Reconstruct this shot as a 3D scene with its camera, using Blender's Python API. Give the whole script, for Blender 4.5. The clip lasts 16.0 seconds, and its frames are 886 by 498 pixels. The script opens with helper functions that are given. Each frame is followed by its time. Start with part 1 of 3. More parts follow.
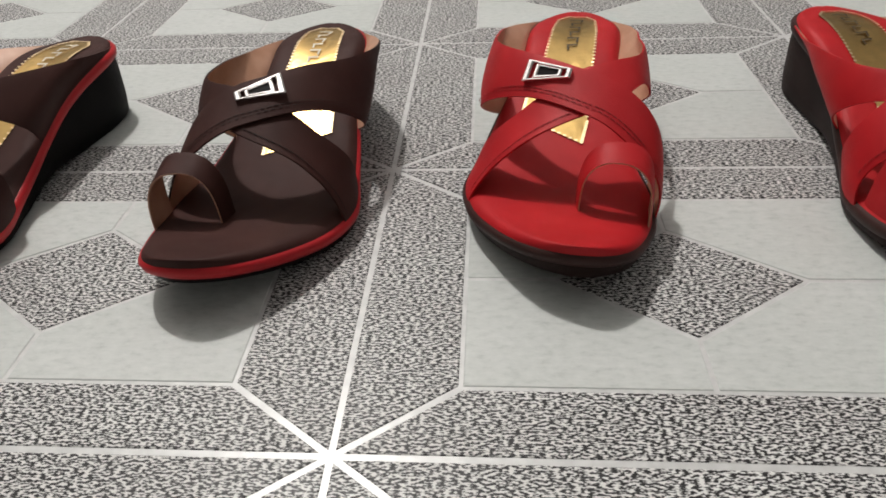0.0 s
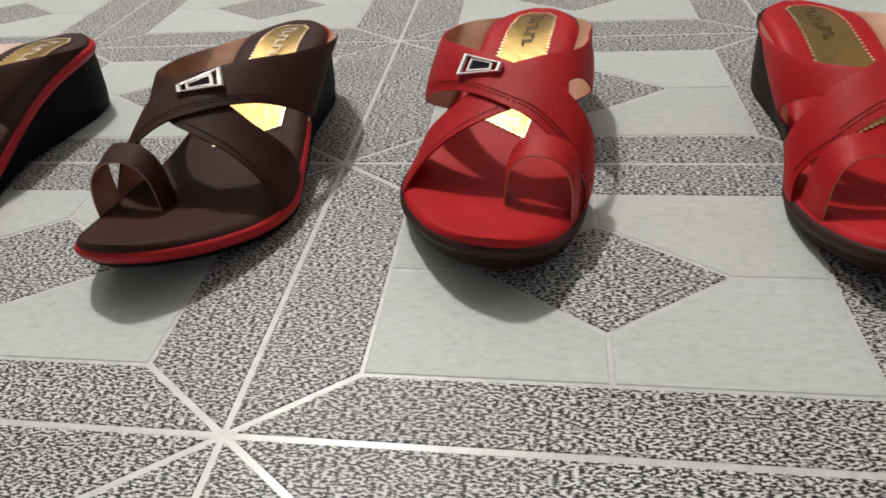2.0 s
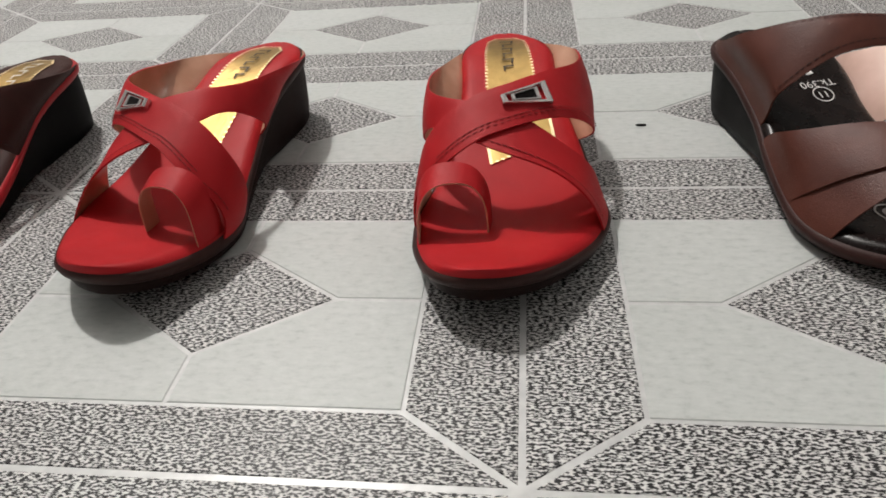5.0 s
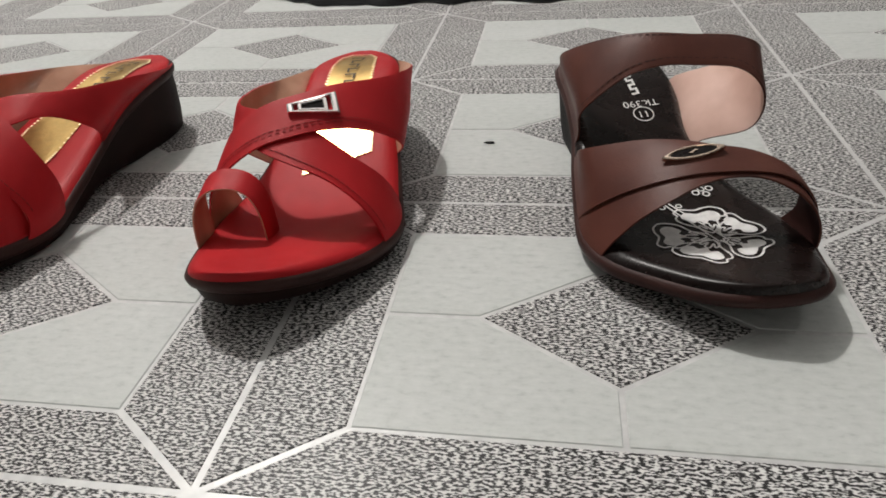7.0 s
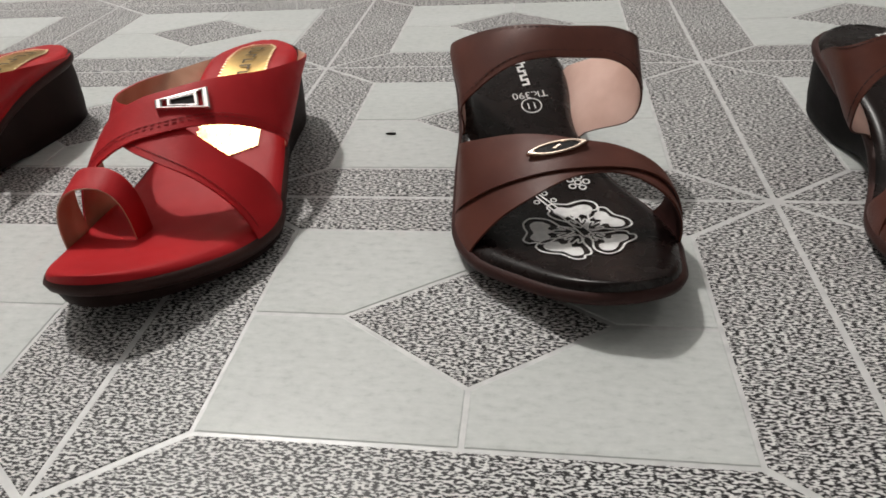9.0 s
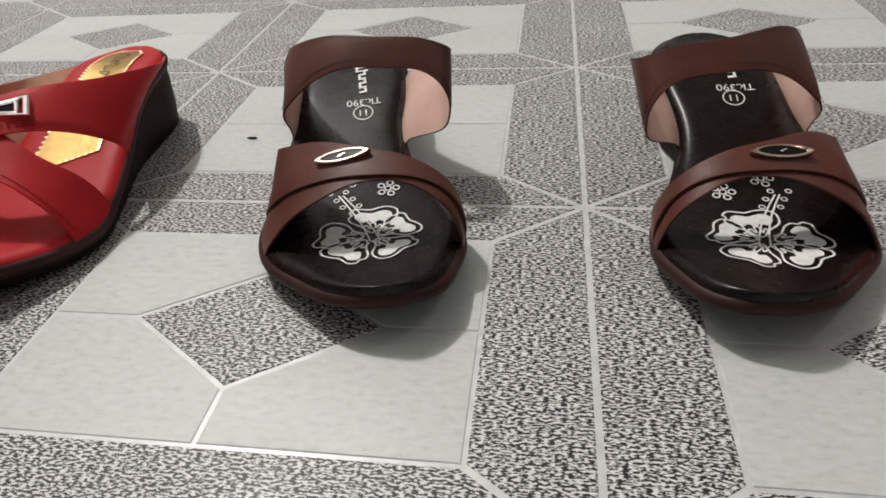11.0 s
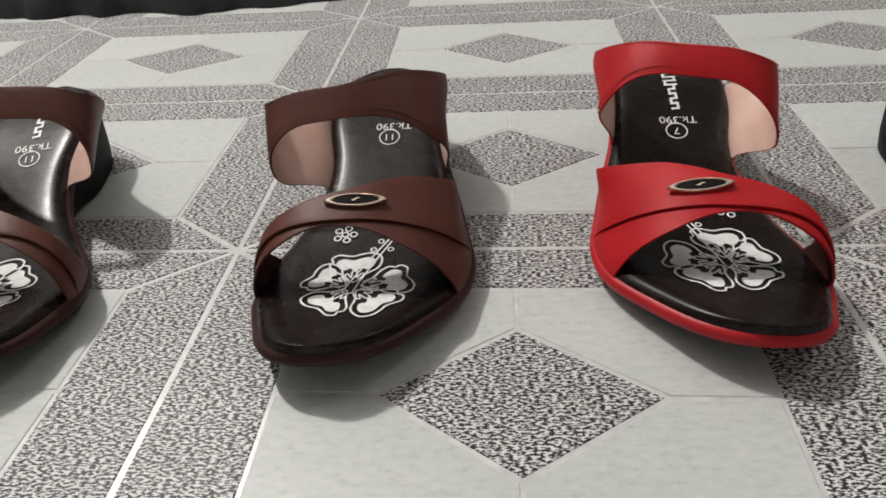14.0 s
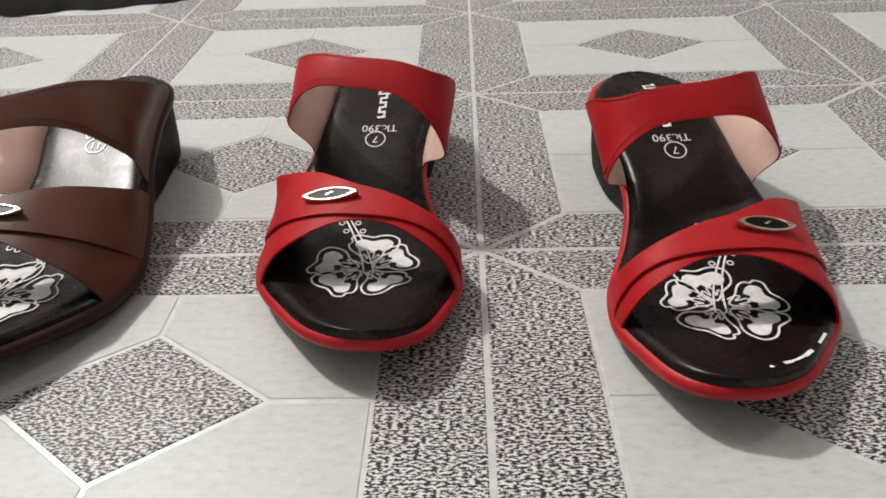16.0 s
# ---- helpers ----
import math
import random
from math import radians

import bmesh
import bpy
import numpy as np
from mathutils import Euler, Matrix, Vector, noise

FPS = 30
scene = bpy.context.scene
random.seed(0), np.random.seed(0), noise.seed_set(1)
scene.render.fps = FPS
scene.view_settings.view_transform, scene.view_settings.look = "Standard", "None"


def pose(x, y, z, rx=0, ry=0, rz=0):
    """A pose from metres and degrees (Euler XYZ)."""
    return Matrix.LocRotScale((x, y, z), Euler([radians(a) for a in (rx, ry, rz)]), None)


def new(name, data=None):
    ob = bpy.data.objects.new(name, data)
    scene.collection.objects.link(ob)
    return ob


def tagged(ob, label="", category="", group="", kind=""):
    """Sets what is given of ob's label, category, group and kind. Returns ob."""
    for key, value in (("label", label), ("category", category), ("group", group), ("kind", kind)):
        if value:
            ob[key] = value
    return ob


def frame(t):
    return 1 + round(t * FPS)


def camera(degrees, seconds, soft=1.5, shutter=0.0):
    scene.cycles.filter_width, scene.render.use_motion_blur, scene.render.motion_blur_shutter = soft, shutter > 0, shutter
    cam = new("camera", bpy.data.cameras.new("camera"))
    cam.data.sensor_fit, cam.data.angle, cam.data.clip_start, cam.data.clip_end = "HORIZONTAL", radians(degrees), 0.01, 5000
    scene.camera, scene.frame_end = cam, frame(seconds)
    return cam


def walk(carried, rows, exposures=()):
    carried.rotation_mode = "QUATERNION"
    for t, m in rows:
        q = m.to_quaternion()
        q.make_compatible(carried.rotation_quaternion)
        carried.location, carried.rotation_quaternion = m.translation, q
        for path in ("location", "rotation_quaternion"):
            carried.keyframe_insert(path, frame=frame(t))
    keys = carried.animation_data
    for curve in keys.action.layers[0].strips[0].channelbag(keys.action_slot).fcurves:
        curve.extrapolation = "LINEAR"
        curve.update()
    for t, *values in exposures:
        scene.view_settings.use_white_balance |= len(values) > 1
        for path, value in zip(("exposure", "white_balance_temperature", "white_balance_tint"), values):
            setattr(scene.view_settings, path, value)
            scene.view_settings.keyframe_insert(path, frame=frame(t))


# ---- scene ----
cam = camera(68.05, 16.0, soft=1.72)
PATH = [
    (0.0, 0.0598, -0.1400, 0.2125, 51.249, 2.538, 3.312),
    (0.5, 0.0707, -0.1408, 0.2129, 50.872, 2.981, 5.270),
    (1.0, 0.0856, -0.1409, 0.2099, 51.139, 3.470, 6.106),
    (1.5, 0.0970, -0.1426, 0.2064, 51.351, 3.883, 6.952),
    (2.0, 0.1176, -0.1412, 0.2079, 51.557, 3.992, 6.833),
    (2.5, 0.1436, -0.1418, 0.2106, 52.825, 3.809, 7.237),
    (3.0, 0.1716, -0.1391, 0.2110, 52.952, 3.453, 6.714),
    (3.5, 0.2040, -0.1343, 0.2116, 52.974, 4.050, 6.541),
    (4.0, 0.2297, -0.1317, 0.2072, 53.130, 3.533, 6.295),
    (4.5, 0.2626, -0.1323, 0.2064, 53.377, 3.602, 6.117),
    (4.7, 0.2790, -0.1340, 0.2083, 53.143, 3.954, 5.714),
    (6.8, 0.4099, -0.1266, 0.1965, 54.847, 4.579, 7.405),
    (7.0, 0.4219, -0.1238, 0.1932, 55.625, 3.989, 8.721),
    (7.5, 0.4236, -0.1201, 0.1957, 53.874, 3.166, 6.225),
    (8.0, 0.4189, -0.1155, 0.2006, 54.289, 2.921, 3.863),
    (8.2, 0.4271, -0.1135, 0.1948, 53.859, 2.926, 4.664),
    (10.3, 0.5402, -0.1096, 0.2011, 53.691, 4.286, 8.330),
    (10.5, 0.5496, -0.1094, 0.2024, 53.488, 3.839, 8.299),
    (11.0, 0.5778, -0.1043, 0.1984, 53.520, 3.871, 7.892),
    (11.5, 0.5939, -0.0998, 0.1997, 53.413, 3.608, 8.104),
    (12.0, 0.6126, -0.0988, 0.1966, 53.388, 3.462, 7.650),
    (12.5, 0.6441, -0.0959, 0.2038, 53.336, 3.115, 6.929),
    (13.0, 0.6732, -0.0918, 0.2099, 53.444, 3.260, 6.020),
    (13.5, 0.7013, -0.0880, 0.2051, 53.110, 3.009, 5.842),
    (14.0, 0.7422, -0.0781, 0.2072, 53.518, 3.300, 3.647),
    (14.5, 0.7910, -0.0738, 0.2067, 53.669, 3.090, 2.501),
    (15.0, 0.8264, -0.0732, 0.2067, 53.840, 2.288, 2.254),
    (15.5, 0.8701, -0.0747, 0.2118, 53.623, 1.725, 1.801),
    (16.0, 0.8913, -0.0768, 0.2095, 53.190, 1.971, 0.935),
]
EXPOSURE = [(0.0, 0.55), (2.0, 0.52), (4.5, 0.62), (8.0, 0.56), (12.5, 0.73), (15.0, 0.85), (16.0, 0.96)]
walk(cam, [(t, pose(x, y, z, rx, ry, rz)) for t, x, y, z, rx, ry, rz in PATH], EXPOSURE)

# ---- light: a warm-white bulb high in a closed room, and a weak added fill ----
world = bpy.data.worlds.new("world")
scene.world = world
world.use_nodes = True
world.node_tree.nodes["Background"].inputs["Color"].default_value = (0.9, 0.95, 1.0, 1)
world.node_tree.nodes["Background"].inputs["Strength"].default_value = 0.02


def bulb_or_fill(place, watts, size):
    data = bpy.data.lights.new("bulb_or_fill", "POINT")
    data.energy, data.shadow_soft_size, data.color = watts, size, (1.0, 0.965, 0.925)
    new("bulb_or_fill", data).location = place


bulb_or_fill((-0.72, 1.45, 2.80), 146, 0.07)
# Weak fill added to even the brightness; no lamp is known there.
bulb_or_fill((2.25, 0.95, 2.45), 11, 0.12)


# ---- materials ----
def make_mat(name):
    m = bpy.data.materials.new(name)
    m.use_nodes = True
    nt = m.node_tree
    return m, nt, nt.nodes["Principled BSDF"]


def node(nt, kind, **inputs):
    n = nt.nodes.new(kind)
    for k, val in inputs.items():
        n.inputs[k.replace("_", " ")].default_value = val
    return n


def ramp(nt, fac, stops):
    r = nt.nodes.new("ShaderNodeValToRGB")
    el = r.color_ramp.elements
    while len(el) < len(stops):
        el.new(0.5)
    for e, (p, c) in zip(el, stops):
        e.position, e.color = p, (*c, 1)
    nt.links.new(fac, r.inputs["Fac"])
    return r.outputs["Color"]


def coords(nt, scale=(1, 1, 1)):
    tc = nt.nodes.new("ShaderNodeTexCoord")
    mp = nt.nodes.new("ShaderNodeMapping")
    mp.inputs["Scale"].default_value = scale
    nt.links.new(tc.outputs["Object"], mp.inputs["Vector"])
    return mp.outputs["Vector"]


def world_coords(nt, scale=(1, 1, 1)):
    g = nt.nodes.new("ShaderNodeNewGeometry")
    mp = nt.nodes.new("ShaderNodeMapping")
    mp.inputs["Scale"].default_value = scale
    nt.links.new(g.outputs["Position"], mp.inputs["Vector"])
    return mp.outputs["Vector"]


def noise_tex(nt, vec, scale, detail=3.0, rough=0.5):
    n = node(nt, "ShaderNodeTexNoise", Scale=scale, Detail=detail, Roughness=rough)
    nt.links.new(vec, n.inputs["Vector"])
    return n.outputs["Fac"]


def bump(nt, bsdf, height, strength, distance):
    b = node(nt, "ShaderNodeBump", Strength=strength, Distance=distance)
    nt.links.new(height, b.inputs["Height"])
    nt.links.new(b.outputs["Normal"], bsdf.inputs["Normal"])


def leather(name, dark, light, rough, grain=0.25, coat=0.0, gloss=0.28):
    m, nt, p = make_mat(name)
    vec = coords(nt)
    big = noise_tex(nt, vec, 45, 4)
    nt.links.new(ramp(nt, big, [(0.3, dark), (0.7, light)]), p.inputs["Base Color"])
    fine = noise_tex(nt, vec, 1500, 2)
    bump(nt, p, fine, grain, 0.0006)
    r = nt.nodes.new("ShaderNodeMapRange")
    r.inputs["To Min"].default_value, r.inputs["To Max"].default_value = rough - 0.07, rough + 0.08
    nt.links.new(noise_tex(nt, vec, 120, 3), r.inputs["Value"])
    nt.links.new(r.outputs["Result"], p.inputs["Roughness"])
    p.inputs["Coat Weight"].default_value = coat
    p.inputs["Specular IOR Level"].default_value = gloss
    return m


def metal(name, color, rough, scale=300, strength=0.1):
    m, nt, p = make_mat(name)
    vec = coords(nt)
    p.inputs["Metallic"].default_value = 1.0
    p.inputs["Roughness"].default_value = rough
    n = noise_tex(nt, vec, scale, 3)
    nt.links.new(ramp(nt, n, [(0.3, tuple(c * 0.85 for c in color)), (0.7, color)]), p.inputs["Base Color"])
    bump(nt, p, n, strength, 0.001)
    return m


RED = leather("red_leather", (0.40, 0.0085, 0.013), (0.48, 0.013, 0.0175), 0.5, gloss=0.2)
BROWN = leather("brown_leather", (0.038, 0.0135, 0.0112), (0.054, 0.0195, 0.0160), 0.6, gloss=0.16)
SATIN = leather("brown_satin_leather", (0.080, 0.0245, 0.0170), (0.112, 0.0360, 0.0250), 0.42, gloss=0.22)
DARKBROWN = leather("dark_brown_rubber_and_shade", (0.036, 0.0145, 0.0125), (0.054, 0.0215, 0.0185), 0.48, gloss=0.18)
REDRUBBER = leather("red_edge", (0.42, 0.011, 0.017), (0.50, 0.016, 0.022), 0.42, 0.1)
SOLEBROWN = leather("sole_brown_rubber", (0.015, 0.0068, 0.0058), (0.023, 0.0105, 0.0090), 0.55, gloss=0.10)
BLACK = leather("black_rubber", (0.0030, 0.0025, 0.0025), (0.0055, 0.0046, 0.0044), 0.55, gloss=0.08)
INSOLE = leather("black_glossy_insole", (0.0075, 0.0040, 0.0036), (0.0115, 0.0066, 0.0060), 0.27, 0.03, 0.0, gloss=0.2)
LINING = leather("tan_lining", (0.46, 0.24, 0.15), (0.62, 0.36, 0.25), 0.38, 0.2, 0.2)
PALE = leather("pale_pink_lining", (0.66, 0.42, 0.34), (0.80, 0.56, 0.48), 0.36, 0.2, 0.2)
THREAD_R = leather("red_thread", (0.16, 0.008, 0.008), (0.22, 0.012, 0.012), 0.7)
THREAD_B = leather("dark_thread", (0.014, 0.007, 0.006), (0.022, 0.010, 0.009), 0.7)
GOLD = metal("gold_foil", (0.66, 0.43, 0.16), 0.29, 160, 0.3)
GOLD_STITCH = metal("gold_thread", (1.0, 0.78, 0.48), 0.42, 900, 0.5)
CHROME = metal("polished_steel", (0.93, 0.88, 0.87), 0.26)
PALEGOLD = metal("pale_gold_metal", (0.70, 0.56, 0.46), 0.26)
ENAMEL = leather("black_enamel", (0.005, 0.004, 0.004), (0.010, 0.007, 0.007), 0.30, 0.02, 0.0, gloss=0.1)
LETTER = leather("dark_lettering", (0.07, 0.045, 0.02), (0.10, 0.065, 0.03), 0.5)
LETTER_PALE = leather("pale_lettering", (0.72, 0.66, 0.54), (0.85, 0.8, 0.7), 0.5)


def printed(name):
    m, nt, p = make_mat(name)
    n = noise_tex(nt, coords(nt), 260, 3)
    nt.links.new(ramp(nt, n, [(0.35, (0.72, 0.71, 0.70)), (0.6, (0.86, 0.85, 0.84))]), p.inputs["Base Color"])
    p.inputs["Roughness"].default_value = 0.32
    return m


WHITE = printed("white_print")


def granite(name):
    """Black, grey and white worm-like speckle, drawn out sideways."""
    m, nt, p = make_mat(name)
    vec = world_coords(nt, (0.74, 1.80, 1.0))
    n1 = noise_tex(nt, vec, 590, 1.6, 0.55)
    speck = ramp(nt, n1, [(0.43, (0.012, 0.011, 0.012)), (0.475, (0.09, 0.086, 0.086)), (0.52, (0.45, 0.445, 0.44)), (0.58, (0.74, 0.735, 0.72))])
    n2 = noise_tex(nt, vec, 14, 3)
    tone = ramp(nt, n2, [(0.3, (0.86, 0.84, 0.84)), (0.7, (1, 1, 1))])
    mix = nt.nodes.new("ShaderNodeMix")
    mix.data_type, mix.blend_type = "RGBA", "MULTIPLY"
    mix.inputs["Factor"].default_value = 1.0
    nt.links.new(speck, mix.inputs["A"])
    nt.links.new(tone, mix.inputs["B"])
    nt.links.new(mix.outputs["Result"], p.inputs["Base Color"])
    rr = ramp(nt, noise_tex(nt, vec, 60, 3), [(0.3, (0.40, 0.40, 0.40)), (0.7, (0.52, 0.52, 0.52))])
    nt.links.new(rr, p.inputs["Roughness"])
    p.inputs["Specular IOR Level"].default_value = 0.34
    bump(nt, p, n1, 0.12, 0.0008)
    return m


def pale_stone(name):
    m, nt, p = make_mat(name)
    vec = world_coords(nt, (1.0, 2.2, 1.0))
    n1 = noise_tex(nt, vec, 150, 6, 0.66)
    base = ramp(nt, n1, [(0.28, (0.45, 0.475, 0.46)), (0.45, (0.55, 0.57, 0.555)), (0.70, (0.62, 0.635, 0.62))])
    n2 = noise_tex(nt, vec, 8, 3)
    oi = nt.nodes.new("ShaderNodeObjectInfo")
    add = nt.nodes.new("ShaderNodeMath")
    add.operation = "MULTIPLY_ADD"
    add.inputs[1].default_value = 0.25
    nt.links.new(oi.outputs["Random"], add.inputs[0])
    nt.links.new(n2, add.inputs[2])
    tone = ramp(nt, add.outputs[0], [(0.3, (0.90, 0.91, 0.90)), (0.9, (1, 1, 1))])
    mix = nt.nodes.new("ShaderNodeMix")
    mix.data_type, mix.blend_type = "RGBA", "MULTIPLY"
    mix.inputs["Factor"].default_value = 1.0
    nt.links.new(base, mix.inputs["A"])
    nt.links.new(tone, mix.inputs["B"])
    nt.links.new(mix.outputs["Result"], p.inputs["Base Color"])
    rr = ramp(nt, noise_tex(nt, vec, 30, 3), [(0.3, (0.36, 0.36, 0.36)), (0.7, (0.47, 0.47, 0.47))])
    nt.links.new(rr, p.inputs["Roughness"])
    p.inputs["Specular IOR Level"].default_value = 0.36
    bump(nt, p, n1, 0.06, 0.0006)
    return m


def joint_mat(name):
    m, nt, p = make_mat(name)
    n = noise_tex(nt, world_coords(nt), 120, 4)
    nt.links.new(ramp(nt, n, [(0.3, (0.48, 0.48, 0.48)), (0.7, (0.63, 0.63, 0.62))]), p.inputs["Base Color"])
    p.inputs["Roughness"].default_value = 0.36
    p.inputs["Specular IOR Level"].default_value = 1.0
    bump(nt, p, n, 0.1, 0.001)
    return m


def plaster(name, c):
    m, nt, p = make_mat(name)
    n = noise_tex(nt, world_coords(nt), 6, 6)
    nt.links.new(ramp(nt, n, [(0.3, tuple(a * 0.93 for a in c)), (0.7, c)]), p.inputs["Base Color"])
    p.inputs["Roughness"].default_value = 0.8
    bump(nt, p, noise_tex(nt, world_coords(nt), 180, 4), 0.15, 0.002)
    return m


GRANITE = granite("speckled_granite_print")
STONE = pale_stone("pale_stone_print")
JOINT = joint_mat("pale_joint")
WALLPAINT = plaster("pale_wall_paint", (0.26, 0.26, 0.255))
CEILPAINT = plaster("white_ceiling_paint", (0.42, 0.42, 0.41))
CLOTH = leather("black_cloth", (0.006, 0.006, 0.007), (0.02, 0.02, 0.021), 0.8, 0.4)


# ---- mesh helpers ----
def mesh_of(name, verts, faces, mats, idx=None, smooth=True, merge=1e-5, crease=None):
    bm = bmesh.new()
    vs = [bm.verts.new(p) for p in verts]
    for k, f in enumerate(faces):
        if len({tuple(round(c, 6) for c in verts[i]) for i in f}) < 3:
            continue
        fc = bm.faces.new([vs[i] for i in f])
        fc.smooth = smooth
        if idx:
            fc.material_index = idx[k]
    if merge:
        bmesh.ops.remove_doubles(bm, verts=bm.verts, dist=merge)
    bmesh.ops.recalc_face_normals(bm, faces=bm.faces)
    if crease:
        for e in bm.edges:
            e.smooth = len(e.link_faces) == 2 and e.calc_face_angle(0) < crease
    me = bpy.data.meshes.new(name)
    bm.to_mesh(me)
    bm.free()
    for m in mats:
        me.materials.append(m)
    return me


def part(name, me, parent, label=""):
    ob = new(name, me)
    ob.parent = parent
    if label:
        ob["label"] = label
    return ob


def box_into(verts, faces, x0, x1, y0, y1, z0, z1):
    b = len(verts)
    verts += [(x0, y0, z0), (x1, y0, z0), (x1, y1, z0), (x0, y1, z0), (x0, y0, z1), (x1, y0, z1), (x1, y1, z1), (x0, y1, z1)]
    faces += [[b + i for i in f] for f in ((0, 3, 2, 1), (4, 5, 6, 7), (0, 1, 5, 4), (1, 2, 6, 5), (2, 3, 7, 6), (3, 0, 4, 7))]


# ---- room ----
PX, PY = 0.30, 0.2018          # floor repeat
BX, BY = 0.0476, 0.0334        # half of a speckled band
DX, DY = 0.0593, 0.0391        # half of a diamond
X0, X1, Y0, Y1, ZC = -6 * PX, 9 * PX, -8 * PY, 13 * PY, 3.1


def slab(name, x0, x1, y0, y1, z0, z1, mat, label):
    vs, fs = [], []
    box_into(vs, fs, x0, x1, y0, y1, z0, z1)
    return tagged(new(name, mesh_of(name, vs, fs, [mat], smooth=False)), label, name.split("_")[0], kind="structure")


floor = slab("floor", X0, X1, Y0, Y1, -0.05, -0.0004, JOINT, "patterned floor of pale stone and speckled grey pieces")
slab("wall_north", X0 - 0.12, X1 + 0.12, Y1, Y1 + 0.12, -0.05, ZC, WALLPAINT, "plain pale painted wall closing the room")
slab("wall_south", X0 - 0.12, X1 + 0.12, Y0 - 0.12, Y0, -0.05, ZC, WALLPAINT, "plain pale painted wall closing the room")
slab("wall_west", X0 - 0.12, X0, Y0, Y1, -0.05, ZC, WALLPAINT, "plain pale painted wall closing the room")
slab("wall_east", X1, X1 + 0.12, Y0, Y1, -0.05, ZC, WALLPAINT, "plain pale painted wall closing the room")
slab("ceiling", X0 - 0.12, X1 + 0.12, Y0 - 0.12, Y1 + 0.12, ZC, ZC + 0.1, CEILPAINT, "plain white painted ceiling")


# ---- sandal forms: toe at the origin, heel at y = LEN, big toe on the side of +m ----
LEN = 0.245
FORM = {}                      # the form of the sandal that is being made


def use_form(kind, **own):
    """Takes up the form of one kind of sandal, with the lean of this one's straps."""
    global LEN
    FORM.clear()
    FORM.update(kind)
    FORM.update(own)
    LEN = kind["length"]


W_S = np.array([0.0, 0.10, 0.20, 0.30, 0.40, 0.50, 0.60, 0.70, 0.85, 1.0])
M_S = np.array([0.0, 0.25, 0.50, 0.75, 1.0])
H_S = np.array([0.15, 0.30, 0.45, 0.60, 0.75, 0.95])
U_S = np.array([0.0, 0.12, 0.30, 0.50, 0.70, 0.88, 1.0])


def smooth_interp(s, xs, ys):
    """Cubic through the values, with finite-difference slopes."""
    s = min(max(s, xs[0]), xs[-1])
    k = min(int(np.searchsorted(xs, s, side="right")) - 1, len(xs) - 2)
    slope = lambda i: (ys[min(i + 1, len(xs) - 1)] - ys[max(i - 1, 0)]) / (xs[min(i + 1, len(xs) - 1)] - xs[max(i - 1, 0)])
    hgt = xs[k + 1] - xs[k]
    t = (s - xs[k]) / hgt
    a, b = ys[k], ys[k + 1]
    return float((2 * t**3 - 3 * t**2 + 1) * a + (t**3 - 2 * t**2 + t) * hgt * slope(k) + (-2 * t**3 + 3 * t**2) * b + (t**3 - t**2) * hgt * slope(k + 1))


def half_width(s):
    w = smooth_interp(s, W_S, FORM["width"])
    if s < 0.235:
        w *= max(1 - ((0.235 - s) / 0.235) ** 2.2, 0) ** (1 / 2.2)
    if s > 0.82:
        w *= max(1 - ((s - 0.82) / 0.18) ** 2.3, 0) ** (1 / 2.2)
    return w


def mid_x(s, m):
    """The foot's gentle curve: the toe lies towards the big toe, the waist bows in."""
    return m * smooth_interp(s, M_S, FORM["middle"])


def ease(t):
    t = min(max(t, 0), 1)
    return t * t * (3 - 2 * t)


def bed_z(s):
    ball, toe, heel = FORM["bed"]
    return ball + toe * max(1 - s / 0.27, 0) ** 1.7 + heel * ease((s - 0.28) / 0.62)


def base_z(s):
    return FORM["spring"] * max(1 - s / 0.27, 0) ** 1.7 + 0.004 * max(math.sin(math.pi * min(max((s - 0.42) / 0.28, 0), 1)), 0)


def bed_point(x, y, m, lift=0.0):
    """Height of the padded footbed under (x, y)."""
    s = min(max(y / LEN, 0), 1)
    w = max(half_width(s), 1e-4)
    u = min(abs((x - mid_x(s, m)) / w), 1)
    return bed_z(s) + 0.0016 * (1 - u**6) + 0.0012 * u**2 * ease((s - 0.4) / 0.3) - 0.0036 * ease((s - 0.78) / 0.2) + lift


N_S = 56
S_ROW = [(1 - math.cos(math.pi * k / N_S)) / 2 for k in range(N_S + 1)]


def loop_points(m, inset, zfun):
    """Right side toe to heel and left side toe to heel, drawn in by inset."""
    out = []
    for side in (1, -1):
        col = []
        for s in S_ROW:
            w = max(half_width(s) - inset * min(1, half_width(s) / 0.012), 0)
            y = LEN / 2 + (s - 0.5) * LEN * (1 - inset / (LEN / 2))
            col.append((mid_x(s, m) + side * w, y, zfun(s)))
        out.append(col)
    return out


def stacked(name, m, layers, mat, cap_top=False, cap_bottom=True):
    vs, fs = [], []
    n = N_S + 1
    for inset, zfun in layers:
        right, left = loop_points(m, inset, zfun)
        vs += right + left
    for l in range(len(layers) - 1):
        for side in (0, 1):
            for k in range(N_S):
                a = l * 2 * n + side * n + k
                fs.append([a, a + 1, a + 1 + 2 * n, a + 2 * n])
    for flag, l in ((cap_top, 0), (cap_bottom, len(layers) - 1)):
        if flag:
            for k in range(N_S):
                a = l * 2 * n + k
                fs.append([a, a + 1, a + 1 + n, a + n])
    return mesh_of(name, vs, fs, [mat])


